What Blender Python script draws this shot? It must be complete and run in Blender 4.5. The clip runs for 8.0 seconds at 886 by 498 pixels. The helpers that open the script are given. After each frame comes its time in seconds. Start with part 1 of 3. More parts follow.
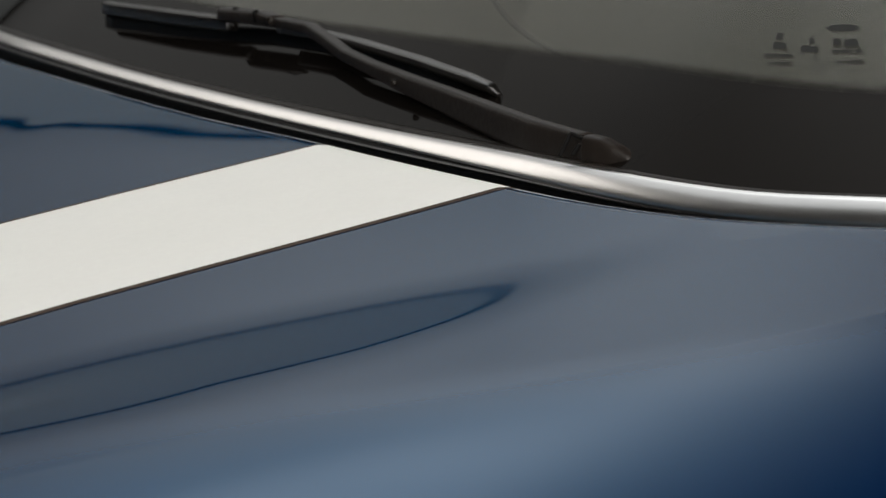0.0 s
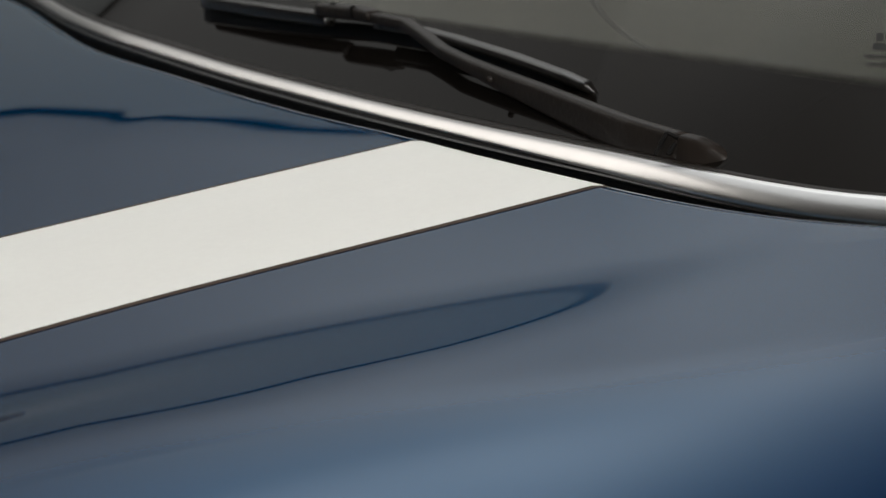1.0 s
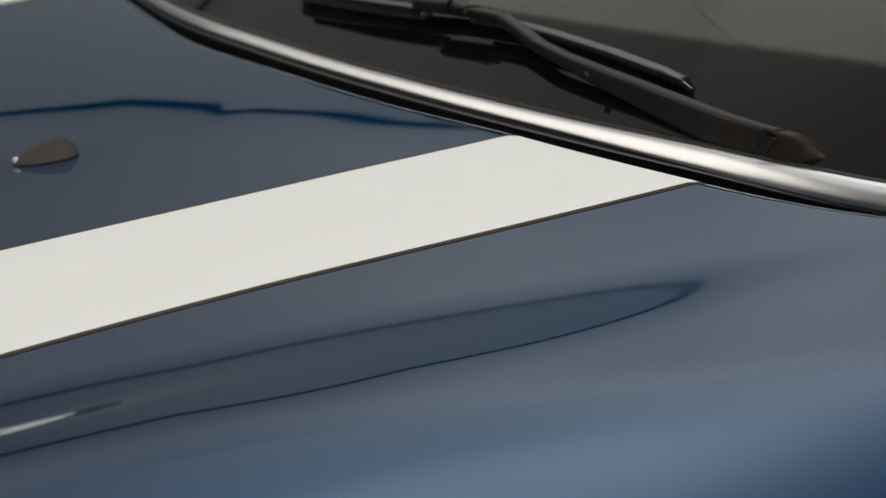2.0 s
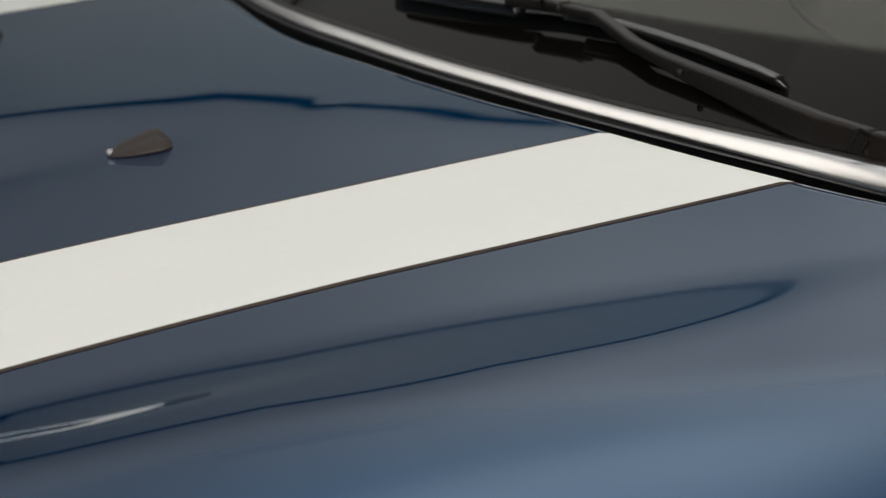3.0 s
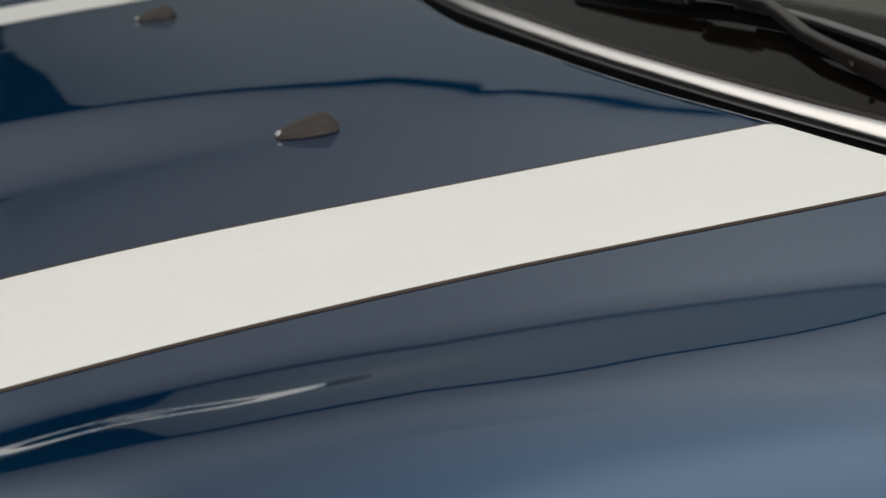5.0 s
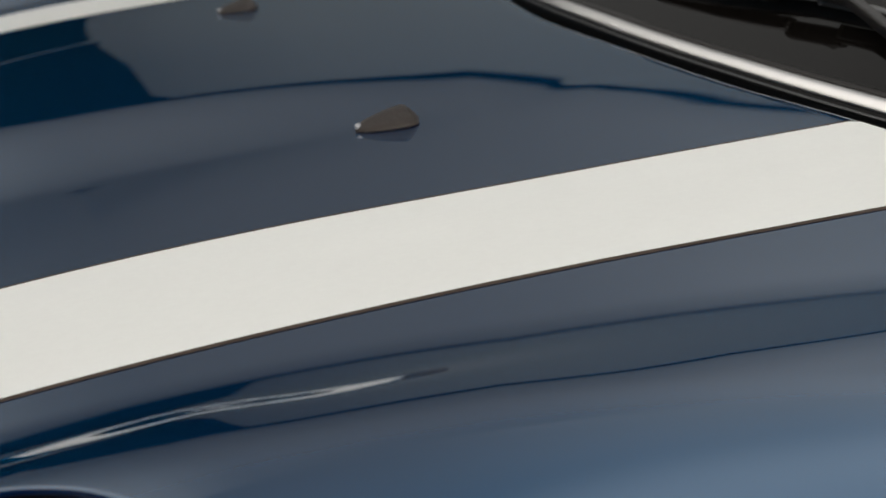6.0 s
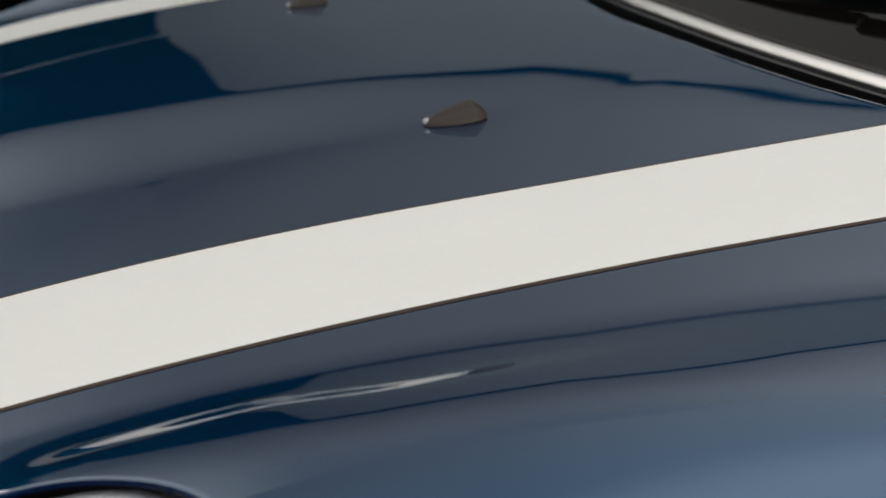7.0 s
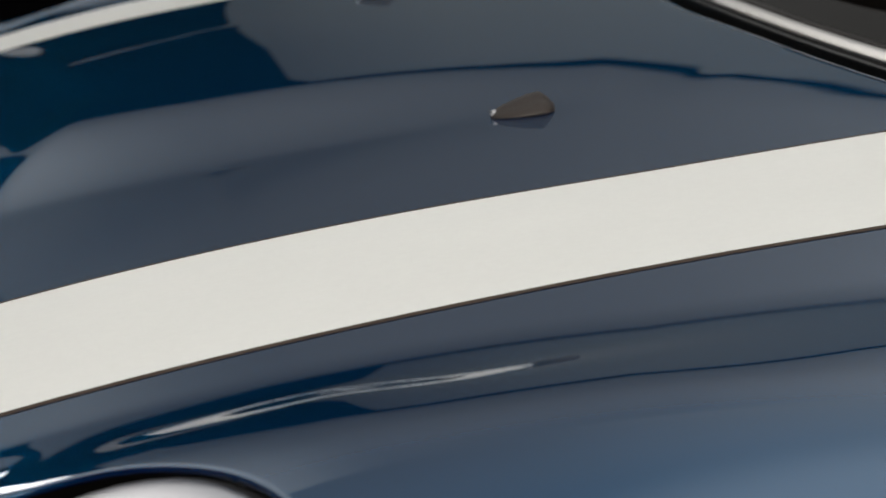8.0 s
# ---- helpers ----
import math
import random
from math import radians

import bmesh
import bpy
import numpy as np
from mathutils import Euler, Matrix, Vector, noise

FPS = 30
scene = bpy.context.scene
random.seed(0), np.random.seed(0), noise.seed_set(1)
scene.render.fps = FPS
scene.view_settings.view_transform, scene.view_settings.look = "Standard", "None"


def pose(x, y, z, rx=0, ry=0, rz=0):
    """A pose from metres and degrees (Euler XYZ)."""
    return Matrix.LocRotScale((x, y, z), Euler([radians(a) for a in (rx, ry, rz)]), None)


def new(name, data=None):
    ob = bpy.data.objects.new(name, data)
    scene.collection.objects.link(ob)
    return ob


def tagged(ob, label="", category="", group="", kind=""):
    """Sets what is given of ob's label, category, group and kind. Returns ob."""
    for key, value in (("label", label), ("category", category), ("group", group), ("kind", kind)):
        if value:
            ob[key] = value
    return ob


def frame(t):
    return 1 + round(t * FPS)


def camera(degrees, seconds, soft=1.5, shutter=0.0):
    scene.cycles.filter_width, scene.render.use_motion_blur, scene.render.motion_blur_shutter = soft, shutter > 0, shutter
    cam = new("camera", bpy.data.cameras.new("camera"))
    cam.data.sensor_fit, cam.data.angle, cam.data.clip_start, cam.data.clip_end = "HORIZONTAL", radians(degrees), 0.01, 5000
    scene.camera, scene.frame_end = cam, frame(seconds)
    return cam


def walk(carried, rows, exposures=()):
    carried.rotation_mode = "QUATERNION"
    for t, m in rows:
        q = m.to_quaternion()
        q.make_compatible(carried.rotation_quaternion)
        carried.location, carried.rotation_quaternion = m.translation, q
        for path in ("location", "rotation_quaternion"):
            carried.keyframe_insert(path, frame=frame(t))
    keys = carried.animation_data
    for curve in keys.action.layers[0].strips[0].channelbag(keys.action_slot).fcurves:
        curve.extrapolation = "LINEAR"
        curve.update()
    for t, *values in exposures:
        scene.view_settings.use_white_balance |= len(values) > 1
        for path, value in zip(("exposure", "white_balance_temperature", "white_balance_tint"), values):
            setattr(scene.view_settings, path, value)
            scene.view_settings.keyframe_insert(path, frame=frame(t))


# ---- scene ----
# ---- camera ----
cam = camera(26.0, 8.0)
cam.data.dof.use_dof = True
cam.data.dof.focus_distance = 0.62
cam.data.dof.aperture_fstop = 24.0
EYE = (-0.1667, -1.0181, 1.0885)
PAN = [  # seconds, turn, tilt, lean in degrees
    (0.0, -29.071, -11.669, -0.790),
    (0.5, -27.564, -11.692, -0.600),
    (1.0, -26.233, -11.732, -0.464),
    (1.5, -24.798, -11.787, -0.400),
    (2.0, -23.352, -11.871, -0.380),
    (3.5, -19.288, -12.041, -0.107),
    (4.0, -18.002, -12.147, -0.060),
    (4.5, -16.837, -12.258, 0.048),
    (6.0, -13.249, -12.561, 0.300),
    (6.5, -12.196, -12.626, 0.320),
    (7.0, -11.205, -12.720, 0.300),
    (7.5, -10.100, -12.854, 0.350),
    (8.0, -9.185, -12.985, 0.450),
]
walk(cam, [(t, pose(*EYE, 90 + tilt, 0, turn) @ pose(0, 0, 0, 0, 0, lean)) for t, turn, tilt, lean in PAN])

# ---- world ----
world = bpy.data.worlds.new("studio_dark")
world.use_nodes = True
world.node_tree.nodes["Background"].inputs[0].default_value = (0.003, 0.0035, 0.0045, 1)
world.node_tree.nodes["Background"].inputs[1].default_value = 1.0
scene.world = world
scene.view_settings.exposure = 0.0


# ---- materials ----
def material(name, colour, rough=0.5, metal=0.0, coat=0.0, grain=0.0, scale=60.0, bump=0.0, spec=0.5):
    """A surface with a fine and a coarse change of tone, and a fine relief."""
    mat = bpy.data.materials.new(name)
    mat.use_nodes = True
    tree = mat.node_tree
    shader = tree.nodes["Principled BSDF"]
    shader.inputs["Base Color"].default_value = (*colour, 1)
    shader.inputs["Roughness"].default_value = rough
    shader.inputs["Metallic"].default_value = metal
    shader.inputs["Coat Weight"].default_value = coat
    shader.inputs["Coat Roughness"].default_value = 0.015
    shader.inputs["Specular IOR Level"].default_value = spec
    if grain:
        place = tree.nodes.new("ShaderNodeTexCoord")
        fine, wide = tree.nodes.new("ShaderNodeTexNoise"), tree.nodes.new("ShaderNodeTexNoise")
        fine.inputs["Scale"].default_value, wide.inputs["Scale"].default_value = scale, scale / 14
        fine.inputs["Detail"].default_value = 4
        both = tree.nodes.new("ShaderNodeMath")
        both.operation = "ADD"
        ramp = tree.nodes.new("ShaderNodeMapRange")
        ramp.inputs["From Min"].default_value, ramp.inputs["From Max"].default_value = 0.6, 1.4
        ramp.inputs["To Min"].default_value, ramp.inputs["To Max"].default_value = 1 - grain, 1 + grain
        mix = tree.nodes.new("ShaderNodeVectorMath")
        mix.operation = "SCALE"
        mix.inputs[0].default_value = colour
        for tex in (fine, wide):
            tree.links.new(place.outputs["Object"], tex.inputs["Vector"])
        tree.links.new(fine.outputs["Fac"], both.inputs[0])
        tree.links.new(wide.outputs["Fac"], both.inputs[1])
        tree.links.new(both.outputs[0], ramp.inputs["Value"])
        tree.links.new(ramp.outputs[0], mix.inputs["Scale"])
        tree.links.new(mix.outputs[0], shader.inputs["Base Color"])
        if bump:
            relief = tree.nodes.new("ShaderNodeBump")
            relief.inputs["Strength"].default_value, relief.inputs["Distance"].default_value = bump, 0.001
            tree.links.new(fine.outputs["Fac"], relief.inputs["Height"])
            tree.links.new(relief.outputs[0], shader.inputs["Normal"])
    return mat


def glowing(name, colour, strength):
    mat = bpy.data.materials.new(name)
    mat.use_nodes = True
    shader = mat.node_tree.nodes["Principled BSDF"]
    shader.inputs["Base Color"].default_value = (0.02, 0.02, 0.02, 1)
    shader.inputs["Roughness"].default_value = 0.9
    shader.inputs["Specular IOR Level"].default_value = 0.0
    shader.inputs["Emission Color"].default_value = (*colour, 1)
    shader.inputs["Emission Strength"].default_value = strength
    return mat


PAINT = material("blue_paint", (0.0008, 0.0024, 0.0205), 0.5, 0.0, 1.0, 0.10, 900.0, spec=0.0)
_t = PAINT.node_tree  # flakes under the clear coat give a soft blue sheen
_p = _t.nodes["Principled BSDF"]
_p.inputs["Coat Roughness"].default_value = 0.003
_flake, _sum = _t.nodes.new("ShaderNodeBsdfGlossy"), _t.nodes.new("ShaderNodeAddShader")
_flake.inputs["Color"].default_value = (0.0, 0.0385, 0.080, 1)
_flake.inputs["Roughness"].default_value = 0.32
_t.links.new(_p.outputs[0], _sum.inputs[0])
_t.links.new(_flake.outputs[0], _sum.inputs[1])
_t.links.new(_sum.outputs[0], _t.nodes["Material Output"].inputs["Surface"])
WHITE = material("white_vinyl", (0.848, 0.844, 0.808), 0.55, 0.0, 0.0, 0.02, 300.0, spec=0.25)
PALE = material("pale_plastic", (0.30, 0.30, 0.31), 0.5, 0.0, 0.0, 0.1, 300.0)
PIN = material("brown_line", (0.068, 0.048, 0.038), 0.8, 0.0, 0.0, 0.15, 200.0, spec=0.08)
RING = material("pale_satin_metal", (0.60, 0.60, 0.635), 0.34, 1.0, 0.0, 0.05, 150.0)
SATIN = material("satin_chrome", (0.85, 0.83, 0.81), 0.28, 1.0, 0.0, 0.04, 150.0)
RUBBER = material("black_rubber", (0.0022, 0.0019, 0.0017), 0.40, 0.0, 0.0, 0.25, 250.0, 0.15, spec=0.08)
GLOSS = material("glossy_black_plastic", (0.008, 0.0072, 0.0065), 0.28, 0.0, 0.0, 0.2, 300.0, 0.1, spec=0.8)
JET = material("brown_grey_plastic", (0.031, 0.0245, 0.0213), 0.55, 0.0, 0.0, 0.25, 700.0, 0.4, spec=0.3)
PLASTIC = material("black_plastic", (0.0125, 0.0092, 0.0071), 0.45, 0.0, 0.0, 0.25, 400.0, 0.2, spec=0.25)
FRIT = material("black_glass_print", (0.0068, 0.0057, 0.0049), 0.03, spec=0.060)
FRIT.node_tree.nodes["Principled BSDF"].inputs["Specular Tint"].default_value = (1.0, 0.90, 0.82, 1)
MARK = material("grey_glass_print", (0.010, 0.010, 0.008), 0.35, 0.0, 0.0, 0.2, 500.0, spec=0.12)
DASH = material("olive_grey_dashboard", (0.0078, 0.0066, 0.0036), 0.7, 0.0, 0.0, 0.2, 120.0, 0.3)
FLOOR = material("grey_studio_floor", (0.016, 0.016, 0.017), 0.6, 0.0, 0.0, 0.2, 20.0, 0.1, spec=0.15)
# near black without gloss, so the paint's dark reflections stay dark
WALLS = material("near_black_wall", (0.0035, 0.0035, 0.004), 0.9, 0.0, 0.0, 0.2, 12.0, 0.1, spec=0.0)
LENS_BACK = material("silver_reflector", (0.8, 0.8, 0.8), 0.25, 1.0, 0.0, 0.05, 80.0)
TYRE = material("tyre_rubber", (0.02, 0.02, 0.02), 0.8, 0.0, 0.0, 0.2, 90.0, 0.3)
GLASS = bpy.data.materials.new("clear_glass")
GLASS.use_nodes = True
_g = GLASS.node_tree.nodes["Principled BSDF"]
_g.inputs["Transmission Weight"].default_value = 1.0
_g.inputs["Roughness"].default_value = 0.0
_g.inputs["IOR"].default_value = 1.21
_g.inputs["Specular IOR Level"].default_value = 0.045
_g.inputs["Specular Tint"].default_value = (1.0, 0.97, 0.87, 1)
_g.inputs["Base Color"].default_value = (0.87, 0.87, 0.79, 1)
LOW = glowing("low_diffuser", (0.95, 0.98, 1.0), 1.5)
STRIP = glowing("strip_diffuser", (1.0, 0.97, 0.94), 0.18)
SIDE = glowing("side_diffuser", (1.0, 0.96, 0.91), 1.5)
SPOT = glowing("spot_diffuser", (0.97, 0.985, 1.0), 6.0)
BACK = glowing("back_diffuser", (1.0, 0.975, 0.93), 7.3)


def ramp_node(tree, value, lo, hi, stops):
    """A smooth curve through stops: the share from lo to hi, and the glow there."""
    share, ramp = tree.nodes.new("ShaderNodeMapRange"), tree.nodes.new("ShaderNodeValToRGB")
    share.inputs["From Min"].default_value, share.inputs["From Max"].default_value = lo, hi
    while len(ramp.color_ramp.elements) < len(stops):
        ramp.color_ramp.elements.new(0.5)
    for e, (at, v) in zip(ramp.color_ramp.elements, stops):
        e.position, e.color = at, (v, v, v, 1)
    ramp.color_ramp.interpolation = "CARDINAL"
    tree.links.new(value, share.inputs["Value"])
    tree.links.new(share.outputs[0], ramp.inputs[0])
    return ramp.outputs[0]


def smooth_node(tree, value, lo, hi, a, b, kind="SMOOTHSTEP"):
    step = tree.nodes.new("ShaderNodeMapRange")
    step.interpolation_type = kind
    for k, v in (("From Min", lo), ("From Max", hi), ("To Min", a), ("To Max", b)):
        step.inputs[k].default_value = v
    tree.links.new(value, step.inputs["Value"])
    return step.outputs[0]


def math_node(tree, kind, a, b):
    node = tree.nodes.new("ShaderNodeMath")
    node.operation = kind
    for k, v in enumerate((a, b)):
        if isinstance(v, (int, float)):
            node.inputs[k].default_value = v
        else:
            tree.links.new(v, node.inputs[k])
    return node.outputs[0]


def softbox(name, colour, strength, up, across, rise=None):
    """A diffuser whose glow changes upwards and across, fitted to the brightness mirrored in the bonnet; rise: how its
    lower edge climbs along x.
    """
    mat = glowing(name, colour, 1.0)
    tree = mat.node_tree
    place, split = tree.nodes.new("ShaderNodeTexCoord"), tree.nodes.new("ShaderNodeSeparateXYZ")
    tree.links.new(place.outputs["Object"], split.inputs[0])
    height = split.outputs["Z"]
    if rise:
        height = math_node(tree, "SUBTRACT", height, smooth_node(tree, split.outputs["X"], *rise, "LINEAR"))
    glow = math_node(tree, "MULTIPLY", ramp_node(tree, height, *up), ramp_node(tree, split.outputs["X"], *across))
    glow = math_node(tree, "MULTIPLY", glow, strength)
    tree.links.new(glow, tree.nodes["Principled BSDF"].inputs["Emission Strength"])
    return mat


WARM = (1.0, 1.0, 0.975)
UPPER = softbox("upper_diffuser", WARM, 2.0, (2.26, 5.1, [(0.0, 0.09), (0.02, 0.12), (0.05, 0.15), (0.12, 0.19), (0.21, 0.245), (0.37, 0.31), (0.58, 0.385), (0.79, 0.43), (1.0, 0.45)]),
                (-0.5, 5.5, [(0.0, 0.45), (0.25, 0.475), (0.33, 0.55), (0.42, 0.72), (0.5, 0.88), (0.6, 0.96), (0.75, 0.98), (0.87, 0.8), (1.0, 0.55)]), (1.28, 3.49, 0.0, 0.88))
CORNER = softbox("corner_diffuser", WARM, 2.4, (1.86, 5.1, [(0.0, 0.066), (0.05, 0.078), (0.105, 0.089), (0.135, 0.116), (0.17, 0.144), (0.23, 0.18), (0.31, 0.225), (0.42, 0.29), (0.6, 0.37), (1.0, 0.45)]), (-1.6, -0.3, [(0.0, 0.90), (0.31, 0.75), (0.54, 0.56), (0.75, 0.45), (1.0, 0.39)]))
LOWER = softbox("lower_diffuser", (0.95, 1.0, 0.98), 1.2, (1.0, 3.2, [(0.0, 1.0), (1.0, 1.0)]), (0.0, 3.2, [(0.0, 0.05), (0.08, 0.065), (0.22, 0.09), (0.38, 0.11), (0.6, 0.13), (1.0, 0.135)]))
FILL = glowing("ceiling_diffuser", (0.95, 0.985, 1.0), 1.0)
_t = FILL.node_tree  # a long soft bright spot is painted into the glow, which darkens towards a slanting edge, fitted to the bonnet's reflections
_place, _split = _t.nodes.new("ShaderNodeTexCoord"), _t.nodes.new("ShaderNodeSeparateXYZ")
_t.links.new(_place.outputs["Object"], _split.inputs[0])
_x, _y = _split.outputs["X"], math_node(_t, "MULTIPLY", _split.outputs["Z"], -1.0)
_tint = _t.nodes.new("ShaderNodeMix")  # warmer where it meets the wall lights
_tint.data_type = "RGBA"
_tint.inputs["A"].default_value, _tint.inputs["B"].default_value = (0.95, 0.985, 1.0, 1), (*WARM, 1)
_t.links.new(smooth_node(_t, _y, 3.4, 5.9, 0.0, 1.0), _tint.inputs["Factor"])
_t.links.new(_tint.outputs["Result"], _t.nodes["Principled BSDF"].inputs["Emission Color"])
_edge = smooth_node(_t, math_node(_t, "SUBTRACT", _y, math_node(_t, "MULTIPLY", math_node(_t, "SUBTRACT", _x, 1.5), 1.289)), -0.134, 2.085, 0.0, 1.0)
_dx, _dy = math_node(_t, "SUBTRACT", _x, 0.651), math_node(_t, "SUBTRACT", _y, 1.708)
_c, _s = math.cos(0.858), math.sin(0.858)
_u = math_node(_t, "ADD", math_node(_t, "MULTIPLY", _dx, _c / 3.198), math_node(_t, "MULTIPLY", _dy, _s / 3.198))
_v = math_node(_t, "ADD", math_node(_t, "MULTIPLY", _dx, -_s / 1.324), math_node(_t, "MULTIPLY", _dy, _c / 1.324))
_r = math_node(_t, "SQRT", math_node(_t, "ADD", math_node(_t, "MULTIPLY", _u, _u), math_node(_t, "MULTIPLY", _v, _v)), 0.0)
_spot = smooth_node(_t, _r, 1.0, 0.0, 0.0, 1.05, "SMOOTHERSTEP")
_base_glow = math_node(_t, "MULTIPLY", smooth_node(_t, _x, -0.5, 3.2, 0.54, 1.12), smooth_node(_t, _y, 5.9, 2.9, 0.72, 1.15))
_t.links.new(math_node(_t, "MULTIPLY", _edge, math_node(_t, "ADD", _spot, _base_glow)), _t.nodes["Principled BSDF"].inputs["Emission Strength"])


# ---- building helpers ----
def part(name, bm, mat, parent=None, label="", smooth=True):
    mesh = bpy.data.meshes.new(name)
    bmesh.ops.recalc_face_normals(bm, faces=bm.faces)
    bm.to_mesh(mesh)
    bm.free()
    mesh.materials.append(mat)
    if smooth:
        mesh.polygons.foreach_set("use_smooth", [True] * len(mesh.polygons))
    ob = new(name, mesh)
    if parent:
        ob.parent = parent
    if label:
        tagged(ob, label)
    return ob


def sheet(points, nu, nv, close_u=False, close_v=False):
    """A bmesh of a grid: points(i, j) for i of nu, j of nv."""
    bm = bmesh.new()
    grid = [[bm.verts.new(points(i, j)) for j in range(nv)] for i in range(nu)]
    for i in range(nu if close_u else nu - 1):
        for j in range(nv if close_v else nv - 1):
            a, b = (i + 1) % nu, (j + 1) % nv
            bm.faces.new((grid[i][j], grid[a][j], grid[a][b], grid[i][b]))
    return bm


def sweep(path, section):
    """A closed section carried along a path: section(k, s) gives the sideways and upward offsets at share s."""
    n = len(path)
    rings = []
    for k, p in enumerate(path):
        ahead = (Vector(path[min(k + 1, n - 1)]) - Vector(path[max(k - 1, 0)])).normalized()
        side = ahead.cross(Vector((0, 0, 1))).normalized()
        up = side.cross(ahead)
        rings.append([Vector(p) + side * a + up * b for a, b in section(k / (n - 1))])
    bm = bmesh.new()
    made = [[bm.verts.new(v) for v in ring] for ring in rings]
    m = len(made[0])
    for k in range(n - 1):
        for j in range(m):
            bm.faces.new((made[k][j], made[k][(j + 1) % m], made[k + 1][(j + 1) % m], made[k + 1][j]))
    bm.faces.new(made[0])
    bm.faces.new(made[-1])
    return bm


def oval(w, h, n=14, power=1.0):
    out = []
    for k in range(n):
        c, s = math.cos(2 * math.pi * k / n), math.sin(2 * math.pi * k / n)
        out.append((w * math.copysign(abs(c) ** power, c), h * math.copysign(abs(s) ** power, s)))
    return out


def box(x0, x1, y0, y1, z0, z1, bevel=0.0):
    bm = bmesh.new()
    bmesh.ops.create_cube(bm, size=1, matrix=Matrix.Translation(((x0 + x1) / 2, (y0 + y1) / 2, (z0 + z1) / 2)) @ Matrix.Diagonal((x1 - x0, y1 - y0, z1 - z0, 1)))
    if bevel:
        bmesh.ops.bevel(bm, geom=bm.edges[:], offset=bevel, segments=3, affect="EDGES", profile=0.5)
    return bm


def fade(t):
    t = min(max(t, 0.0), 1.0)
    return t * t * (3 - 2 * t)


# ---- the studio ----
part("floor", box(-6, 6, -6, 6, -0.1, 0), FLOOR, smooth=False)
tagged(bpy.data.objects["floor"], "dark grey painted studio floor", "floor", kind="structure")
for name, b in (("wall_north", (-6.2, 6.2, 6, 6.2, 0, 5.2)), ("wall_south", (-6.2, 6.2, -6.2, -6, 0, 5.2)), ("wall_east", (6, 6.2, -6, 6, 0, 5.2)), ("wall_west", (-6.2, -6, -6, 6, 0, 5.2)), ("ceiling", (-6.2, 6.2, -6.2, 6.2, 5.2, 5.4))):
    tagged(part(name, box(*b), WALLS, smooth=False), "plain near-black studio surface, unseen", "ceiling" if name == "ceiling" else "wall", kind="structure")


def light_panel(label, mat, outline, place):
    """A flat studio light in the local XZ plane: a diffuser of that outline in a black frame."""
    base = tagged(new("light_panel"), label, "studio light", group="studio lights")
    base.matrix_world = place
    mid = Vector((sum(u for u, v in outline) / len(outline), 0, sum(v for u, v in outline) / len(outline)))

    def slab(name, ring, y0, y1, mat):
        bm = bmesh.new()
        rows = [[bm.verts.new((u, y, v)) for u, v in ring] for y in (y0, y1)]
        n = len(ring)
        for k in range(n):
            bm.faces.new((rows[0][k], rows[0][(k + 1) % n], rows[1][(k + 1) % n], rows[1][k]))
        bm.faces.new(rows[0])
        bm.faces.new(rows[1])
        part(name, bm, mat, base, smooth=False)

    slab("diffuser", outline, 0.0, 0.02, mat)
    slab("frame", [(u + 0.012 * (1 if u > mid.x else -1), v + 0.012 * (1 if v > mid.z else -1)) for u, v in outline], 0.024, 0.05, RUBBER)
    return base


FAR = pose(0, 5.9, 0)
G = (5.9 + 0.5) / (5 + 0.5)  # the wall stands this much farther than the lights' plan was drawn


def far_panel(label, mat, outline):
    return light_panel(label, mat, [(u * G, 0.97 + (v - 0.97) * G) for u, v in outline], FAR)


# Unseen lights: outlines traced from the camera's sight lines mirrored in the bonnet.
far_panel("wide low wall light with grey diffuser", LOWER, [(-0.04, 1.12), (4.8, 1.12), (4.8, 2.832), (3.0, 2.832), (1.1, 2.050), (0.16, 1.978)])
far_panel("narrow strip light low on the wall", STRIP, [(-1.15, 0.55), (0.92, 0.55), (0.92, 1.02), (-1.15, 1.02)])
far_panel("tall upper wall light with grey diffuser", UPPER, [(-0.30, 2.02), (1.1, 2.102), (3.0, 2.855), (4.8, 2.855), (4.8, 4.56), (-0.30, 4.56)])
far_panel("short wall light with pale diffuser", CORNER, [(-1.19, 1.657), (-0.30, 2.02), (-0.30, 4.56), (-1.633, 4.56), (-1.633, 2.035), (-1.19, 2.035)])
# unseen warm panel added to brighten the chrome bar
far_panel("warm side panel added on the wall", SIDE, [(-4.8, 2.60), (-1.634, 2.60), (-1.634, 4.56), (-4.8, 4.56)])
# two added strips, sized from mirrored sight lines to put glints beside the headlight
light_panel("small bright strip added on the wall for a glint", SPOT, [(-1.71, 1.76), (-1.57, 1.76), (-1.57, 1.95), (-1.71, 1.95)], FAR)
light_panel("small bright strip added on the wall for a glint", SPOT, [(-1.95, 2.19), (-1.83, 2.19), (-1.83, 2.32), (-1.95, 2.32)], FAR)
# added so that the bonnet's rear lip mirrors a glare
far_panel("short bright panel added low on the wall", LOW, [(1.45, 0.78), (2.15, 0.78), (2.15, 1.03), (1.45, 1.03)])
light_panel("large overhead softbox with graded white diffuser", FILL, [(-1.85, -5.9), (5.6, -5.9), (5.6, -5.1), (1.14, 0.6), (-1.85, 0.6)], pose(0, 0, 5.14, 90, 0, 0))
# unseen overhead panel, added to whiten the chrome's near end
light_panel("added overhead panel with warm diffuser", SIDE, [(-4.6, -5.85), (-1.9, -5.85), (-1.9, -3.4), (-4.6, -3.4)], pose(0, 0, 5.13, 90, 0, 0))
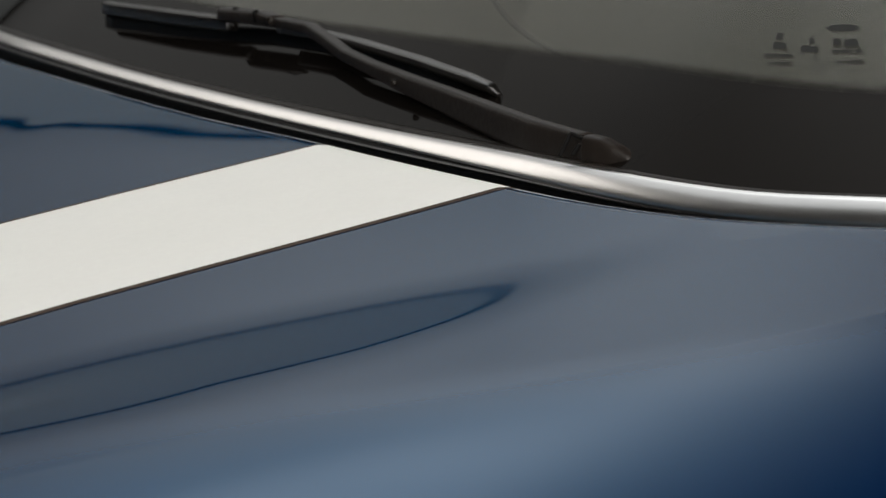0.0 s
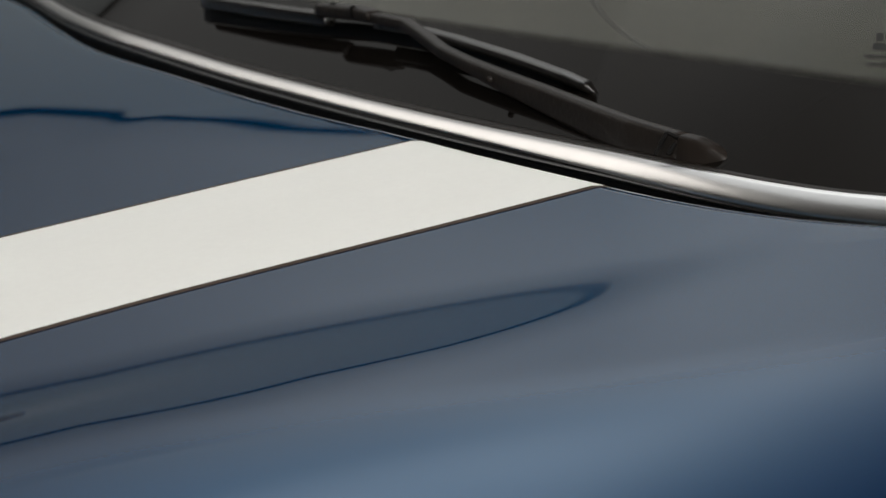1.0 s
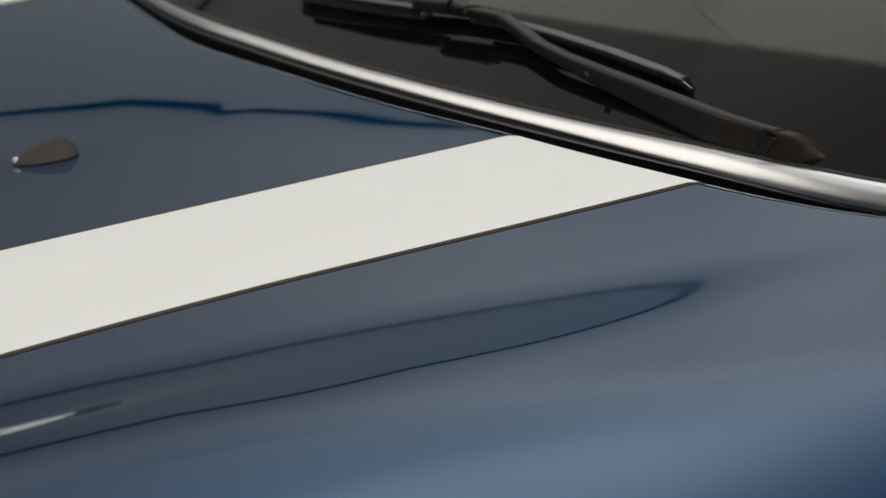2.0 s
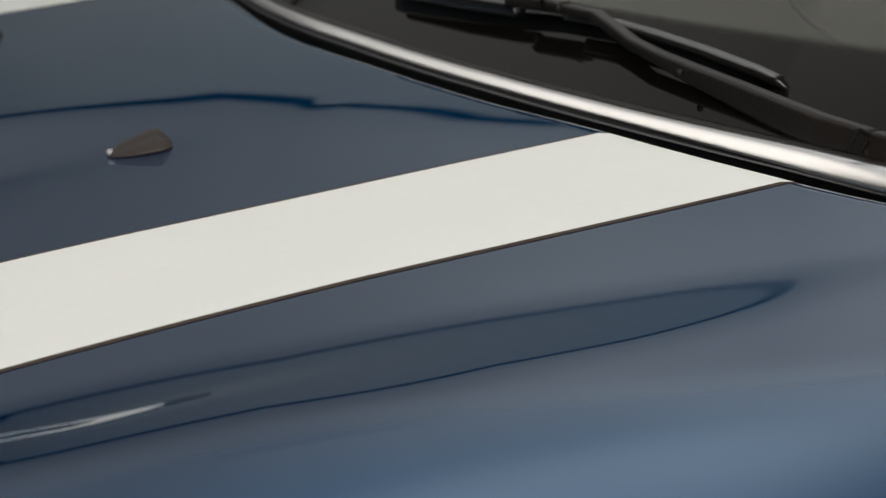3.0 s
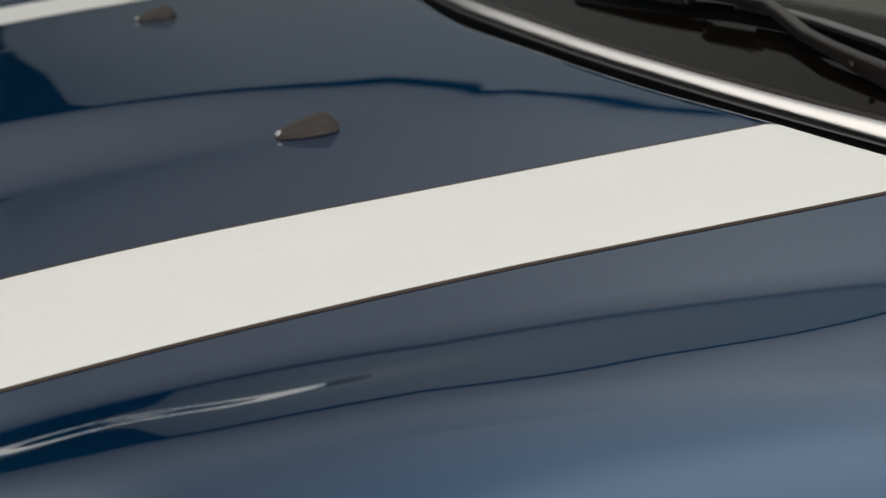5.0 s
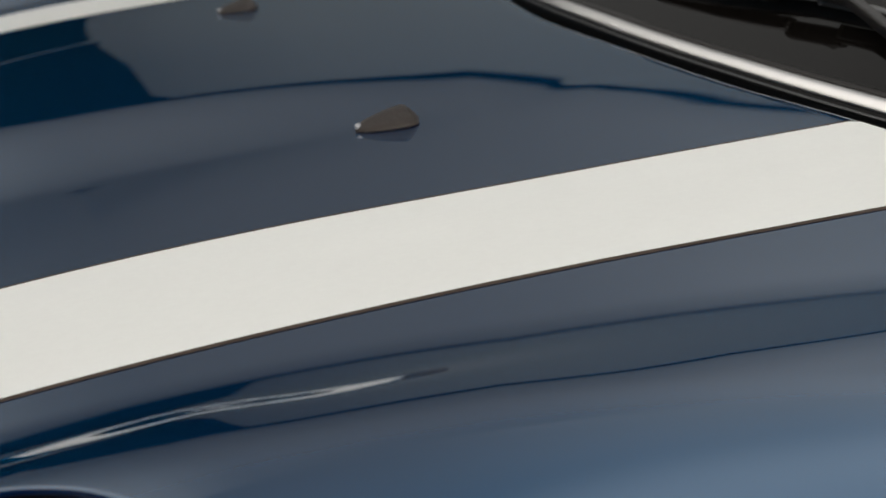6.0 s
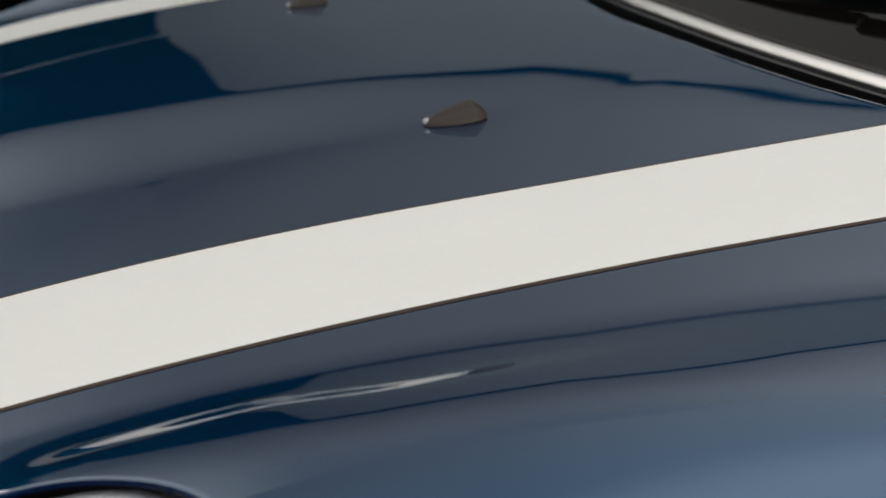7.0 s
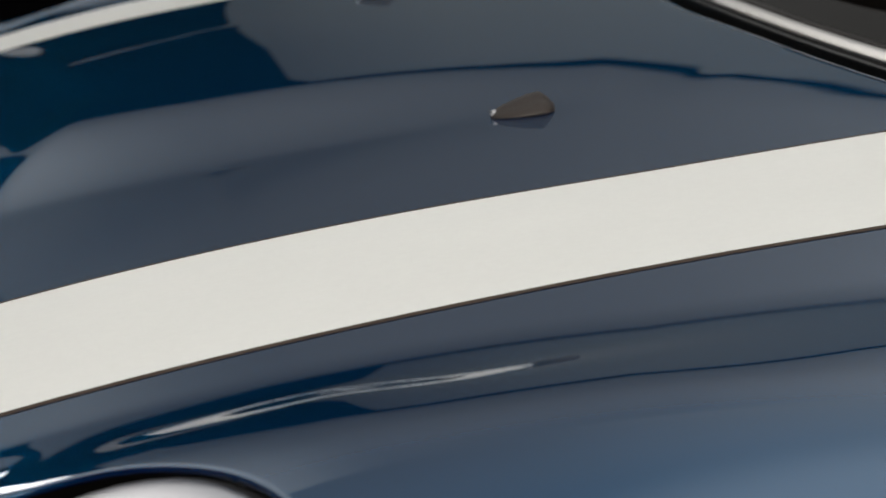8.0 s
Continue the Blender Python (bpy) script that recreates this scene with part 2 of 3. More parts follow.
# Unseen key added to brighten the stripes; posts and feet only carry it.
key = light_panel("added warm light panel beside the car on two posts", BACK, [(-3.0, 1.5), (3.0, 1.5), (3.0, 2.9), (-3.0, 2.9)], pose(0, -2.8, 0, 0, 0, 180))

for u in (-2.6, 2.6):
    part("post", box(u - 0.02, u + 0.02, 0.03, 0.07, 0.0, 2.7, 0.004), RUBBER, key, smooth=False)
    part("foot", box(u - 0.03, u + 0.03, -0.25, 0.35, 0.0, 0.03, 0.006), RUBBER, key, smooth=False)

# ---- the car ----
car = tagged(new("car"), "glossy dark blue car with two white bonnet stripes", "car")
STRIPE_IN, STRIPE_OUT = 0.386, 0.5055
LAMP = Vector((-0.1960, -0.6635, 0.8805))
LAMP_AXIS = Vector((-0.514, -0.384, 0.634)).normalized()
LAMP_R = 0.080


def soft(t, w):
    """The larger of t and nought, with a rounded corner."""
    return 0.0 if t < -w else (t + w) ** 2 / (4 * w) if t < w else t


def rear_x(y):
    """Where the bonnet ends before the windscreen."""
    d = max(0.0, abs(y) - 0.5)
    return 0.121 + 0.06 * y * y + 1.4 * d * d + 0.032 * fade((y + 0.05) / 0.42)


def roll_x(y):
    """Where the bonnet's rear edge begins to roll down."""
    return rear_x(y) + 0.001 - 0.003 * fade((abs(y) - 0.5) / 0.1) - 0.004 * fade((y + 0.38) / 0.12)


def rear_flick(x, y):
    """The last few centimetres fall away a little beside the stripes, tuned to the reflected lines, and the edge rolls
    down to the gap below the windscreen.
    """
    a = abs(y)
    u = max(0.0, x - rear_x(y) + 0.045)
    w = max(0.0, x - roll_x(y))
    return -0.17 * u * u * fade((a - 0.12) / 0.10) * (1 - fade((a - 0.27) / 0.13)) - 30.0 * w * w


def bonnet_z(x, y):
    """The bonnet's height: a gentle crown, a middle bulge, a ridge behind each headlight, and rolled sides; its small
    steps and one-sided rises are shaped to fit the reflections in the camera's view.
    """
    a = abs(y)
    c = min(a, 0.5)
    z = 0.967 + 0.14 * x - 0.093 * x * x + 0.531 * max(x, -0.42) ** 3 - 0.0167 * c * c + 0.0466 * c ** 4
    z += 0.0008 * fade(x / 0.10) * (1 - fade((a - 0.25) / 0.2))
    d = min(max(a - (0.6209 if y < 0 else 0.655) - 0.3738 * min(soft(x + 0.05, 0.05), 0.2), 0.0), 0.195)
    z -= 0.20 - math.sqrt(0.04 - d * d)
    z += 0.0083 * min(soft((0.06 - x) / 0.25, 0.14), 1.6) * (fade((0.25 - a) / 0.165) if y < 0 else fade((0.50 - a) / 0.46))
    z -= 0.0037 * fade((-0.1758 - 0.2249 * a - x) / 0.0324) * fade((0.4448 - a) / 0.2038 if y < 0 else (0.95 - a) / 0.7)
    z += rear_flick(x, y)
    along = (0.083 - x) * 0.53 + (a - 0.214) * 0.85  # a short crease from the bulge's end, shaped to fork the reflected line
    across = (x - 0.083) * 0.85 + (a - 0.214) * 0.53
    z += 0.00009 * fade((across + 0.012) / 0.024) * fade((along + 0.004) / 0.02) * (1 - fade((along - 0.01) / 0.06))
    z += 0.00030 * fade((x - 0.075) / 0.06) * fade((a - 0.590) / 0.040)
    z += 0.010 * fade((y - 0.53) / 0.17)
    z -= 0.03 * soft(-0.178 - x, 0.008) * fade((a - 0.55) / 0.02)
    z += 0.010 * fade((y - 0.54) / 0.16) * fade((-0.13 - x) / 0.10)
    z += 0.0005 * math.exp(-(((y - 0.243 - 0.56 * x) / 0.008) ** 2)) * fade((x + 0.23) / 0.04) * fade((-0.09 - x) / 0.04)
    z += 0.0002 * fade((a - 0.580) / 0.05) * fade((x + 0.03) / 0.06) * (1 - fade((x - 0.08) / 0.06))
    u = max(x, -0.3)
    ridge = (0.00700 - 0.0226 * u - 0.1940 * u * u + 0.0639 * u ** 3) * (1 - fade((u + 0.1195) / 0.2935))
    h = min(max(0.0462 - 0.1484 * u - 1.1525 * u * u, 0.016), 0.07)
    z += ridge * fade((a - 0.5946 - 0.0843 * u + 0.2436 * u * u + h) / (2 * h))
    dent = math.exp(-(((x + 0.125) / 0.022) ** 2))
    broad = fade((-0.11 - x) / 0.045)
    crease = (0.00115 + 0.00045 * broad + 0.0009 * dent) * fade((-0.005 - x) / 0.09) * (1 - fade((-0.166 - x) / 0.030))
    z += crease * fade((a - 0.586 + 0.012 * fade((-0.085 - x) / 0.045)) / (0.022 + 0.010 * broad) + 0.5)
    if x < -0.42:
        z -= 1.2 * (x + 0.42) ** 2
    return z


def skin_z(x, y):
    """The bonnet's height with its rolled rear edge."""
    e = roll_x(y) + 0.008
    if x <= e:
        return bonnet_z(x, y)
    rise = (bonnet_z(e, y) - bonnet_z(e - 0.001, y)) / 0.001
    return bonnet_z(e, y) + rise * (x - e) - 0.006 * (1 - math.sqrt(max(0.0, 1 - ((x - e) / 0.0065) ** 2)))


def in_lamp_hole(p):
    for s in (1, -1):
        v = Vector((p[0], s * p[1], p[2])) - LAMP
        h = v.dot(LAMP_AXIS)
        if (v - LAMP_AXIS * h).length < LAMP_R + 0.012 and abs(h) < 0.12:
            return True
    return False


def on_bonnet(flat):
    """The point of the bonnet above or below a point, along the headlight's axis."""
    lo, hi = -0.15, 0.15
    for _ in range(30):
        mid = (lo + hi) / 2
        p = flat + LAMP_AXIS * mid
        if p.z > bonnet_z(p.x, p.y):
            hi = mid
        else:
            lo = mid
    return flat + LAMP_AXIS * lo


def bonnet_mesh():
    NU, NV = 210, 430
    ys = [-0.79 + 1.58 * j / (NV - 1) for j in range(NV)]

    def at(i, j):
        y = ys[j]
        edge = roll_x(y) + 0.008
        if i < NU:
            x = -0.62 + (edge + 0.62) * (1 - (1 - i / (NU - 1)) ** 1.6)
            return (x, y, bonnet_z(x, y))
        a = (i - NU + 1) / 8 * math.pi / 2  # the rolled rear edge
        x = edge + 0.0065 * math.sin(a)
        return (x, y, skin_z(x, y))

    bm = sheet(at, NU + 8, NV)
    drop = [f for f in bm.faces if in_lamp_hole(f.calc_center_median())]
    bmesh.ops.delete(bm, geom=drop, context="FACES")
    return bm


bonnet = part("bonnet", bonnet_mesh(), PAINT, car, "deep metallic blue bonnet with soft raised ridges")
solid = bonnet.modifiers.new("thickness", "SOLIDIFY")
solid.thickness, solid.offset = 0.0012, -1


def inner_y(x):
    return STRIPE_IN + 0.002 * math.exp(-(((x - 0.02) / 0.06) ** 2))


def outer_y(x):
    """The stripe widens a little towards the nose."""
    return STRIPE_OUT + 0.037 * max(0.0, 0.02 - x) - 0.0004


def band(y0, y1, lift, x0=-0.6, n=160, m=8):
    """A strip that lies on the bonnet from the nose to its rear edge, between two lines y0(x) and y1(x)."""
    def at(i, j):
        x = x0 + (roll_x(0.45) + 0.0105 - x0) * i / (n - 1)
        y = y0(x) + (y1(x) - y0(x)) * j / (m - 1)
        x = x0 + (roll_x(y) + 0.0105 - x0) * i / (n - 1)
        return (x, y, skin_z(x, y) + lift)
    return sheet(at, n, m)


for s in (-1, 1):
    part("stripe", band(lambda x: s * inner_y(x), lambda x: s * outer_y(x), 0.0002), WHITE, bonnet, "off-white racing stripe")
    part("stripe_edge", band(lambda x: s * (inner_y(x) - 0.0022), lambda x: s * inner_y(x), 0.00016, m=2), PIN, bonnet, "thin dark brown edge line")
    part("stripe_edge", band(lambda x: s * outer_y(x), lambda x: s * (outer_y(x) + 0.0033), 0.00016, m=2), PIN, bonnet, "thin dark brown edge line")


# the side below the bonnet, the nose and what carries the car
def body_mesh():
    bm = bmesh.new()
    for s in (-1, 1):
        rows = []
        for k in range(30):
            x = -0.62 + 1.3 * k / 29
            xx = min(x, rear_x(0.79))
            top = bonnet_z(xx, 0.79) - 0.004
            rows.append([bm.verts.new((x, s * (0.793 + 0.03 * math.sin(math.pi * h)), top + (0.20 - top) * h)) for h in [q / 12 for q in range(13)]])
        for k in range(29):
            for q in range(12):
                bm.faces.new((rows[k][q], rows[k + 1][q], rows[k + 1][q + 1], rows[k][q + 1]))
    front = []
    for j in range(41):
        y = -0.79 + 1.58 * j / 40
        top = bonnet_z(-0.62, y) - 0.003
        front.append([bm.verts.new((-0.622 - 0.05 * math.sin(math.pi * h), y, top + (0.20 - top) * h)) for h in [q / 12 for q in range(13)]])
    for j in range(40):
        for q in range(12):
            bm.faces.new((front[j][q], front[j + 1][q], front[j + 1][q + 1], front[j][q + 1]))
    return bm


body = part("body", body_mesh(), PAINT, car, "blue body side and nose")
for x, y in ((-0.25, -0.68), (-0.25, 0.68)):
    def at(i, j, x=x, y=y):
        a = 2 * math.pi * i / 40
        b = 2 * math.pi * j / 12
        r = 0.245 + 0.055 * math.cos(b)
        return (x + r * math.cos(a), y + 0.085 * math.sin(b), 0.30 + r * math.sin(a))
    part("tyre", sheet(at, 40, 12, True, True), TYRE, car, "black tyre")


def gap_filler_mesh():
    """A dark sheet added to fill the gap between the bonnet's edge and the windscreen."""
    def at(i, j):
        y = -0.78 + 1.56 * j / 89
        x = rear_x(y) + (0.004, 0.016, 0.024, 0.034, 0.060)[i]
        return (x, y, bonnet_z(rear_x(y), y) - (0.006, 0.013, 0.016, 0.017, 0.015)[i])
    return sheet(at, 5, 90)


part("gap_filler", gap_filler_mesh(), RUBBER, car, "black sheet filling the gap below the windscreen")


# ---- windscreen, its seal and chrome trim ----
def trim_z(y):
    a = abs(y)
    low = bonnet_z(rear_x(y), y) - rear_flick(rear_x(y), y) + 0.0010 * fade((a - 0.25) / 0.2)
    return low + 0.0063 - 0.0039 * fade((a - 0.50) / 0.11) + 0.0025 * math.exp(-((y / 0.14) ** 2))


def trim_path(dx, dz, n=150, w=0.76):
    out = []
    for k in range(n):
        y = -w + 2 * w * k / (n - 1)
        out.append((rear_x(y) + dx, y, trim_z(y) + dz))
    return out


def trim_section(s):
    """The bar's front leans back; its section changes along the bar to fit the camera's view."""
    k = 1 + 0.15 * abs(2 * s - 1) ** 2
    e = fade((abs(1.52 * s - 0.76) - 0.47) / 0.14)
    front = ((-0.0046, -0.0036), (-0.0044, -0.0026), (-0.0036, -0.0012), (-0.0026, 0.0003), (-0.0015, 0.0018), (-0.0002, 0.0028), (0.0016, 0.0030), (0.0034, 0.0024), (0.0040, 0.0), (0.0030, -0.0036))
    slim = ((-0.0046, -0.0042), (-0.0051, -0.0032), (-0.0047, -0.0020), (-0.0037, -0.0006), (-0.0023, 0.0009), (-0.0007, 0.0021), (0.0006, 0.0030), (0.0024, 0.0026), (0.0040, 0.0), (0.0030, -0.0020))
    w = 0.66 + 0.34 * fade((0.38 - 1.52 * s) / 0.2)  # slimmer away from the near corner
    return [((a + (c - a) * e) * w, (b + (d - b) * e) * k * w) for (a, b), (c, d) in zip(front, slim)]


EYE_SCALED = Matrix.Translation((0.0117, 0.0713, -0.0762)) @ Matrix.Scale(1.07, 4)  # enlarged 1.07 about the camera's eye: same view, but the bonnet mirrors less wiper
seal = part("windscreen_seal", sweep(trim_path(0.0148, -0.009), lambda s: oval(0.0066, 0.0085, 16, 0.75)), RUBBER, car, "black rubber windscreen seal")
part("seal_lip", sweep(trim_path(0.0079, -0.0045), lambda s: oval(0.0009, 0.0007, 10)), GLOSS, seal, "glossy black lip")
trim = part("windscreen_trim", sweep(trim_path(0.012, 0.0), trim_section), SATIN, car, "polished chrome bar along the windscreen base")
part("upper_seal", sweep(trim_path(0.0160, 0.0016), lambda s: oval(0.0024, 0.0020, 10)), PLASTIC, trim, "thin black rubber lip above the chrome")
SLOPE = math.tan(math.radians(34))


def glass_z(x, y):
    return trim_z(y) + 0.003 + SLOPE * (x - rear_x(y) - 0.017)


def glass_mesh(h0, h1, lift, w=0.74, nh=24, nw=110):
    def at(i, j):
        y = -w + 2 * w * j / (nw - 1)
        x = rear_x(y) + 0.017 + h0 + (h1 - h0) * i / (nh - 1)
        return (x, y, glass_z(x, y) + lift)
    return sheet(at, nh, nw)


screen = part("windscreen", glass_mesh(-0.002, 0.40, 0.0, nh=60), GLASS, car, "clear windscreen glass, faintly green")
screen.visible_shadow = False
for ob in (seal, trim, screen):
    ob.matrix_local = EYE_SCALED
thick = screen.modifiers.new("thickness", "SOLIDIFY")
thick.thickness, thick.offset = 0.005, -1
frit = part("black_border", glass_mesh(-0.0015, 0.0365, 0.0004), FRIT, screen, "black printed border of the glass")

def fade_lines():
    """Thin printed lines that thin out above the border."""
    bm = bmesh.new()
    for k in range(10):
        h0 = 0.0366 + 0.00036 * k
        h1 = h0 + 0.00033 - 0.00003 * k
        rows = []
        for j in range(111):
            y = -0.74 + 1.48 * j / 110
            rows.append([bm.verts.new((rear_x(y) + 0.017 + h, y, glass_z(rear_x(y) + 0.017 + h, y) + 0.0004)) for h in (h0, h1)])
        for j in range(110):
            bm.faces.new((rows[j][0], rows[j + 1][0], rows[j + 1][1], rows[j][1]))
    return bm


part("border_fade", fade_lines(), FRIT, screen, "fading edge of the printed border")


def mark(right, down, wide, high, round_top=0.0):
    """One printed sign on the glass, by its offsets from the group's middle."""
    def at(i, j):
        u, v = right + wide * (i / 6 - 0.5), down + high * (j - 0.5)
        if round_top:
            v = down + high * (j - 0.5) * math.sqrt(max(0.02, 1 - (2 * i / 6 - 1) ** 2))
        y = -0.5640 - 0.00019 * u - 0.00020 * v
        x = rear_x(y) + 0.017 + 0.0515 + 0.00002 * u - 0.00020 * v
        return (x, y, glass_z(x, y) + 0.0005)
    part("printed_mark", sheet(at, 7, 2), MARK, screen)


for m in ((-55, -22, 12, 14), (-55, -4, 24, 12), (-58, 14, 50, 5), (-58, 28, 40, 4), (2, -14, 10, 10), (-2, 2, 30, 12), (6, 18, 8, 6), (57, -38, 56, 14, 1), (45, -12, 12, 12), (68, -10, 22, 14), (52, 6, 34, 6), (80, 6, 12, 6), (46, 26, 10, 5), (70, 26, 22, 5)):
    mark(*m)
dash = part("dashboard", glass_mesh(0.045, 0.30, -0.035), DASH, car, "olive grey dashboard top behind the glass")

dash.matrix_local = EYE_SCALED


def dash_line(n=60):
    out = []
    for k in range(n):
        y = -0.62 + 0.26 * k / (n - 1)
        h = 0.0425 + 0.0180 * (max(0.0, y + 0.507) / 0.1085) ** 2
        x = rear_x(y) + 0.017 + h
        out.append((x, y, glass_z(x, y) - 0.009))
    return out


part("defroster_edge", sweep(dash_line(), lambda s: oval(0.0012, 0.0008, 8)), RUBBER, dash, "thin dark edge of the air vent")


# ---- wiper ----
def build_wiper(label):
    """A wiper at rest on the glass; its points are placed along the camera's sight lines to fit its view."""
    wiper = new("wiper")
    wiper.parent = car
    wiper.matrix_local = EYE_SCALED
    tagged(wiper, label)

    def arm_bar(name, pts, widths, heights, label=""):
        path = []
        for k in range(len(pts) - 1):
            for q in range(8):
                path.append(Vector(pts[k]).lerp(Vector(pts[k + 1]), q / 8))
        path.append(Vector(pts[-1]))

        def sec(s):
            t = s * (len(pts) - 1)
            k = min(int(t), len(pts) - 2)
            w = widths[k] + (widths[k + 1] - widths[k]) * (t - k)
            h = heights[k] + (heights[k + 1] - heights[k]) * (t - k)
            return oval(w, h, 20, 0.45)
        return part(name, sweep(path, sec), PLASTIC, wiper, label)

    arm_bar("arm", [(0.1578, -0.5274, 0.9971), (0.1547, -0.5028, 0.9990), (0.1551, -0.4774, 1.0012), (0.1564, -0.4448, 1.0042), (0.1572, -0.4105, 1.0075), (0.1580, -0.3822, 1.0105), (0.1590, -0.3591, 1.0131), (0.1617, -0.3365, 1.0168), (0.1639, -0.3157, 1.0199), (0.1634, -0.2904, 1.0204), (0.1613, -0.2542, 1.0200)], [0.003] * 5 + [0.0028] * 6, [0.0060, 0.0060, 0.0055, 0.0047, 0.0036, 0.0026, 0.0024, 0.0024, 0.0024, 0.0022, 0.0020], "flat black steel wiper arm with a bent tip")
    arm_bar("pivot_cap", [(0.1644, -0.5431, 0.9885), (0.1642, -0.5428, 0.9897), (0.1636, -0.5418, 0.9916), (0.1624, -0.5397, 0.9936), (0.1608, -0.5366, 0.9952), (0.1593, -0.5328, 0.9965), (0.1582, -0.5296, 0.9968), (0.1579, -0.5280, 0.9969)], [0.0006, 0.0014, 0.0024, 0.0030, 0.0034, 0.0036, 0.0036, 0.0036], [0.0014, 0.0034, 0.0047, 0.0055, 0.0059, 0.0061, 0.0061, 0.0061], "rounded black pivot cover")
    # black bars on the arm stand in for the shade inside the hinge slots
    arm_bar("hinge_slot_shade", [(0.1491, -0.5247, 0.9964), (0.1508, -0.5252, 0.9998), (0.1525, -0.5257, 1.0034)], [0.0006, 0.0006, 0.0006], [0.0006, 0.0006, 0.0006])
    arm_bar("hinge_slot_shade", [(0.1525, -0.5257, 1.0034), (0.1551, -0.5276, 1.0020), (0.1577, -0.5296, 1.0003)], [0.0006, 0.0006, 0.0008], [0.0006, 0.0006, 0.0009])
    arm_bar("hinge_slot_shade", [(0.1523, -0.5268, 0.9966), (0.1546, -0.5277, 1.0002)], [0.0006, 0.0006], [0.0007, 0.0007])
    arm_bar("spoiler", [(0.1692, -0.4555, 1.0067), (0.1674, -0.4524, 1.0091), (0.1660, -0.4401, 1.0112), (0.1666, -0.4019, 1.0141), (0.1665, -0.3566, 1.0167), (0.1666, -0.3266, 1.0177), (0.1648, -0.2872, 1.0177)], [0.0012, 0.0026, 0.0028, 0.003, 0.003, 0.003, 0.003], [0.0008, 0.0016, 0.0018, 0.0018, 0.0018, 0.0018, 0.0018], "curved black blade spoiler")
    # the last three points curl back, added so the tip catches a glint
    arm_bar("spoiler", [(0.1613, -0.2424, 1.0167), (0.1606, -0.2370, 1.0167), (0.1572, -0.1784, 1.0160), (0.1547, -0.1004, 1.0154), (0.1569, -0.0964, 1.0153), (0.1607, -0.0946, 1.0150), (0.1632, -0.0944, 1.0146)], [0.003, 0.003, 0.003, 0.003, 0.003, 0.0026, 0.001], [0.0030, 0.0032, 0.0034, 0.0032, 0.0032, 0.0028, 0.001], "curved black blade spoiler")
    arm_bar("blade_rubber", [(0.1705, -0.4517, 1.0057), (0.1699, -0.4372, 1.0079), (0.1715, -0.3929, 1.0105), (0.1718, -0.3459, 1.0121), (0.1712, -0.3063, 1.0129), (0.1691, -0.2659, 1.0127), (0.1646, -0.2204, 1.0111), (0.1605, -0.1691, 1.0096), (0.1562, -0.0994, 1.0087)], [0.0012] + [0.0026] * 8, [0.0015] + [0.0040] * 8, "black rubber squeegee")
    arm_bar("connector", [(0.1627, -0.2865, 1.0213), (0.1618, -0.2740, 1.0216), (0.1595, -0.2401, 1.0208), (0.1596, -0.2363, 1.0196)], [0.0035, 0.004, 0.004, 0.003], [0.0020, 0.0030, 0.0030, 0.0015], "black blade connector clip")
    # two black bars stand in for the clip's dark outline
    arm_bar("connector_dark_bar", [(0.1586, -0.2544, 1.0224), (0.1582, -0.2524, 1.0222)], [0.001, 0.001], [0.0026, 0.0026])
    arm_bar("connector_dark_bar", [(0.1587, -0.2754, 1.0225), (0.1583, -0.2734, 1.0223)], [0.001, 0.001], [0.0026, 0.0026])
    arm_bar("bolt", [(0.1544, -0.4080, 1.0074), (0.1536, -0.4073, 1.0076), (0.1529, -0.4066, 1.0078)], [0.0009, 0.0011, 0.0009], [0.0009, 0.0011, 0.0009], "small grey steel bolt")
    for ob in wiper.children:
        kind = ob.name.split(".")[0]
        if kind == "spoiler":
            ob.data.materials[0] = GLOSS
        elif kind in ("hinge_slot_shade", "connector_dark_bar", "blade_rubber"):
            ob.data.materials[0] = RUBBER


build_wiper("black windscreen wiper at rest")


# ---- washer jets ----
def jet(y):
    base = new("washer_jet")
    base.parent = car
    tagged(base, "small black washer jet on the bonnet")
    n = 24
    half = ((0.90, 0.0), (1.0, 0.08), (0.95, 0.20), (0.72, 0.46), (0.50, 0.68), (0.42, 0.71), (0.36, 0.80), (0.18, 0.95), (0.0, 1.0))
    section = [(-a, b) for a, b in half] + [(a, b) for a, b in half[-2::-1]]

    def at(i, j):
        t = i / (n - 1)
        w = 0.0125 * math.sqrt(max(0.0, 1 - max(0.0, (0.66 - t) / 0.66) ** 1.8)) * math.sqrt(max(0.0, 1 - max(0.0, (t - 0.66) / 0.34) ** 2.6)) + 0.0004
        h = 0.0078 * (min(t / 0.74, 1.0) ** 0.48) * (1 - 0.85 * max(0.0, (t - 0.72) / 0.28) ** 1.5) + 0.0004
        a, b = section[j]
        x = -0.0222 + 0.0268 * t
        yy = y + w * a
        return (x, yy, bonnet_z(x, yy) + h * b)
    m = len(section)
    part("cap", sheet(at, n, m), JET, base)
    tip = bmesh.new()
    bmesh.ops.create_uvsphere(tip, u_segments=14, v_segments=8, radius=1, matrix=pose(-0.0208, y - 0.0005, bonnet_z(-0.0208, y) + 0.0018) @ Matrix.Diagonal((0.0018, 0.0017, 0.0015, 1)))
    part("nozzle", tip, PALE, base, "small pale nozzle tip")
    return base


for y in (-0.2445, 0.2445):
    jet(y)


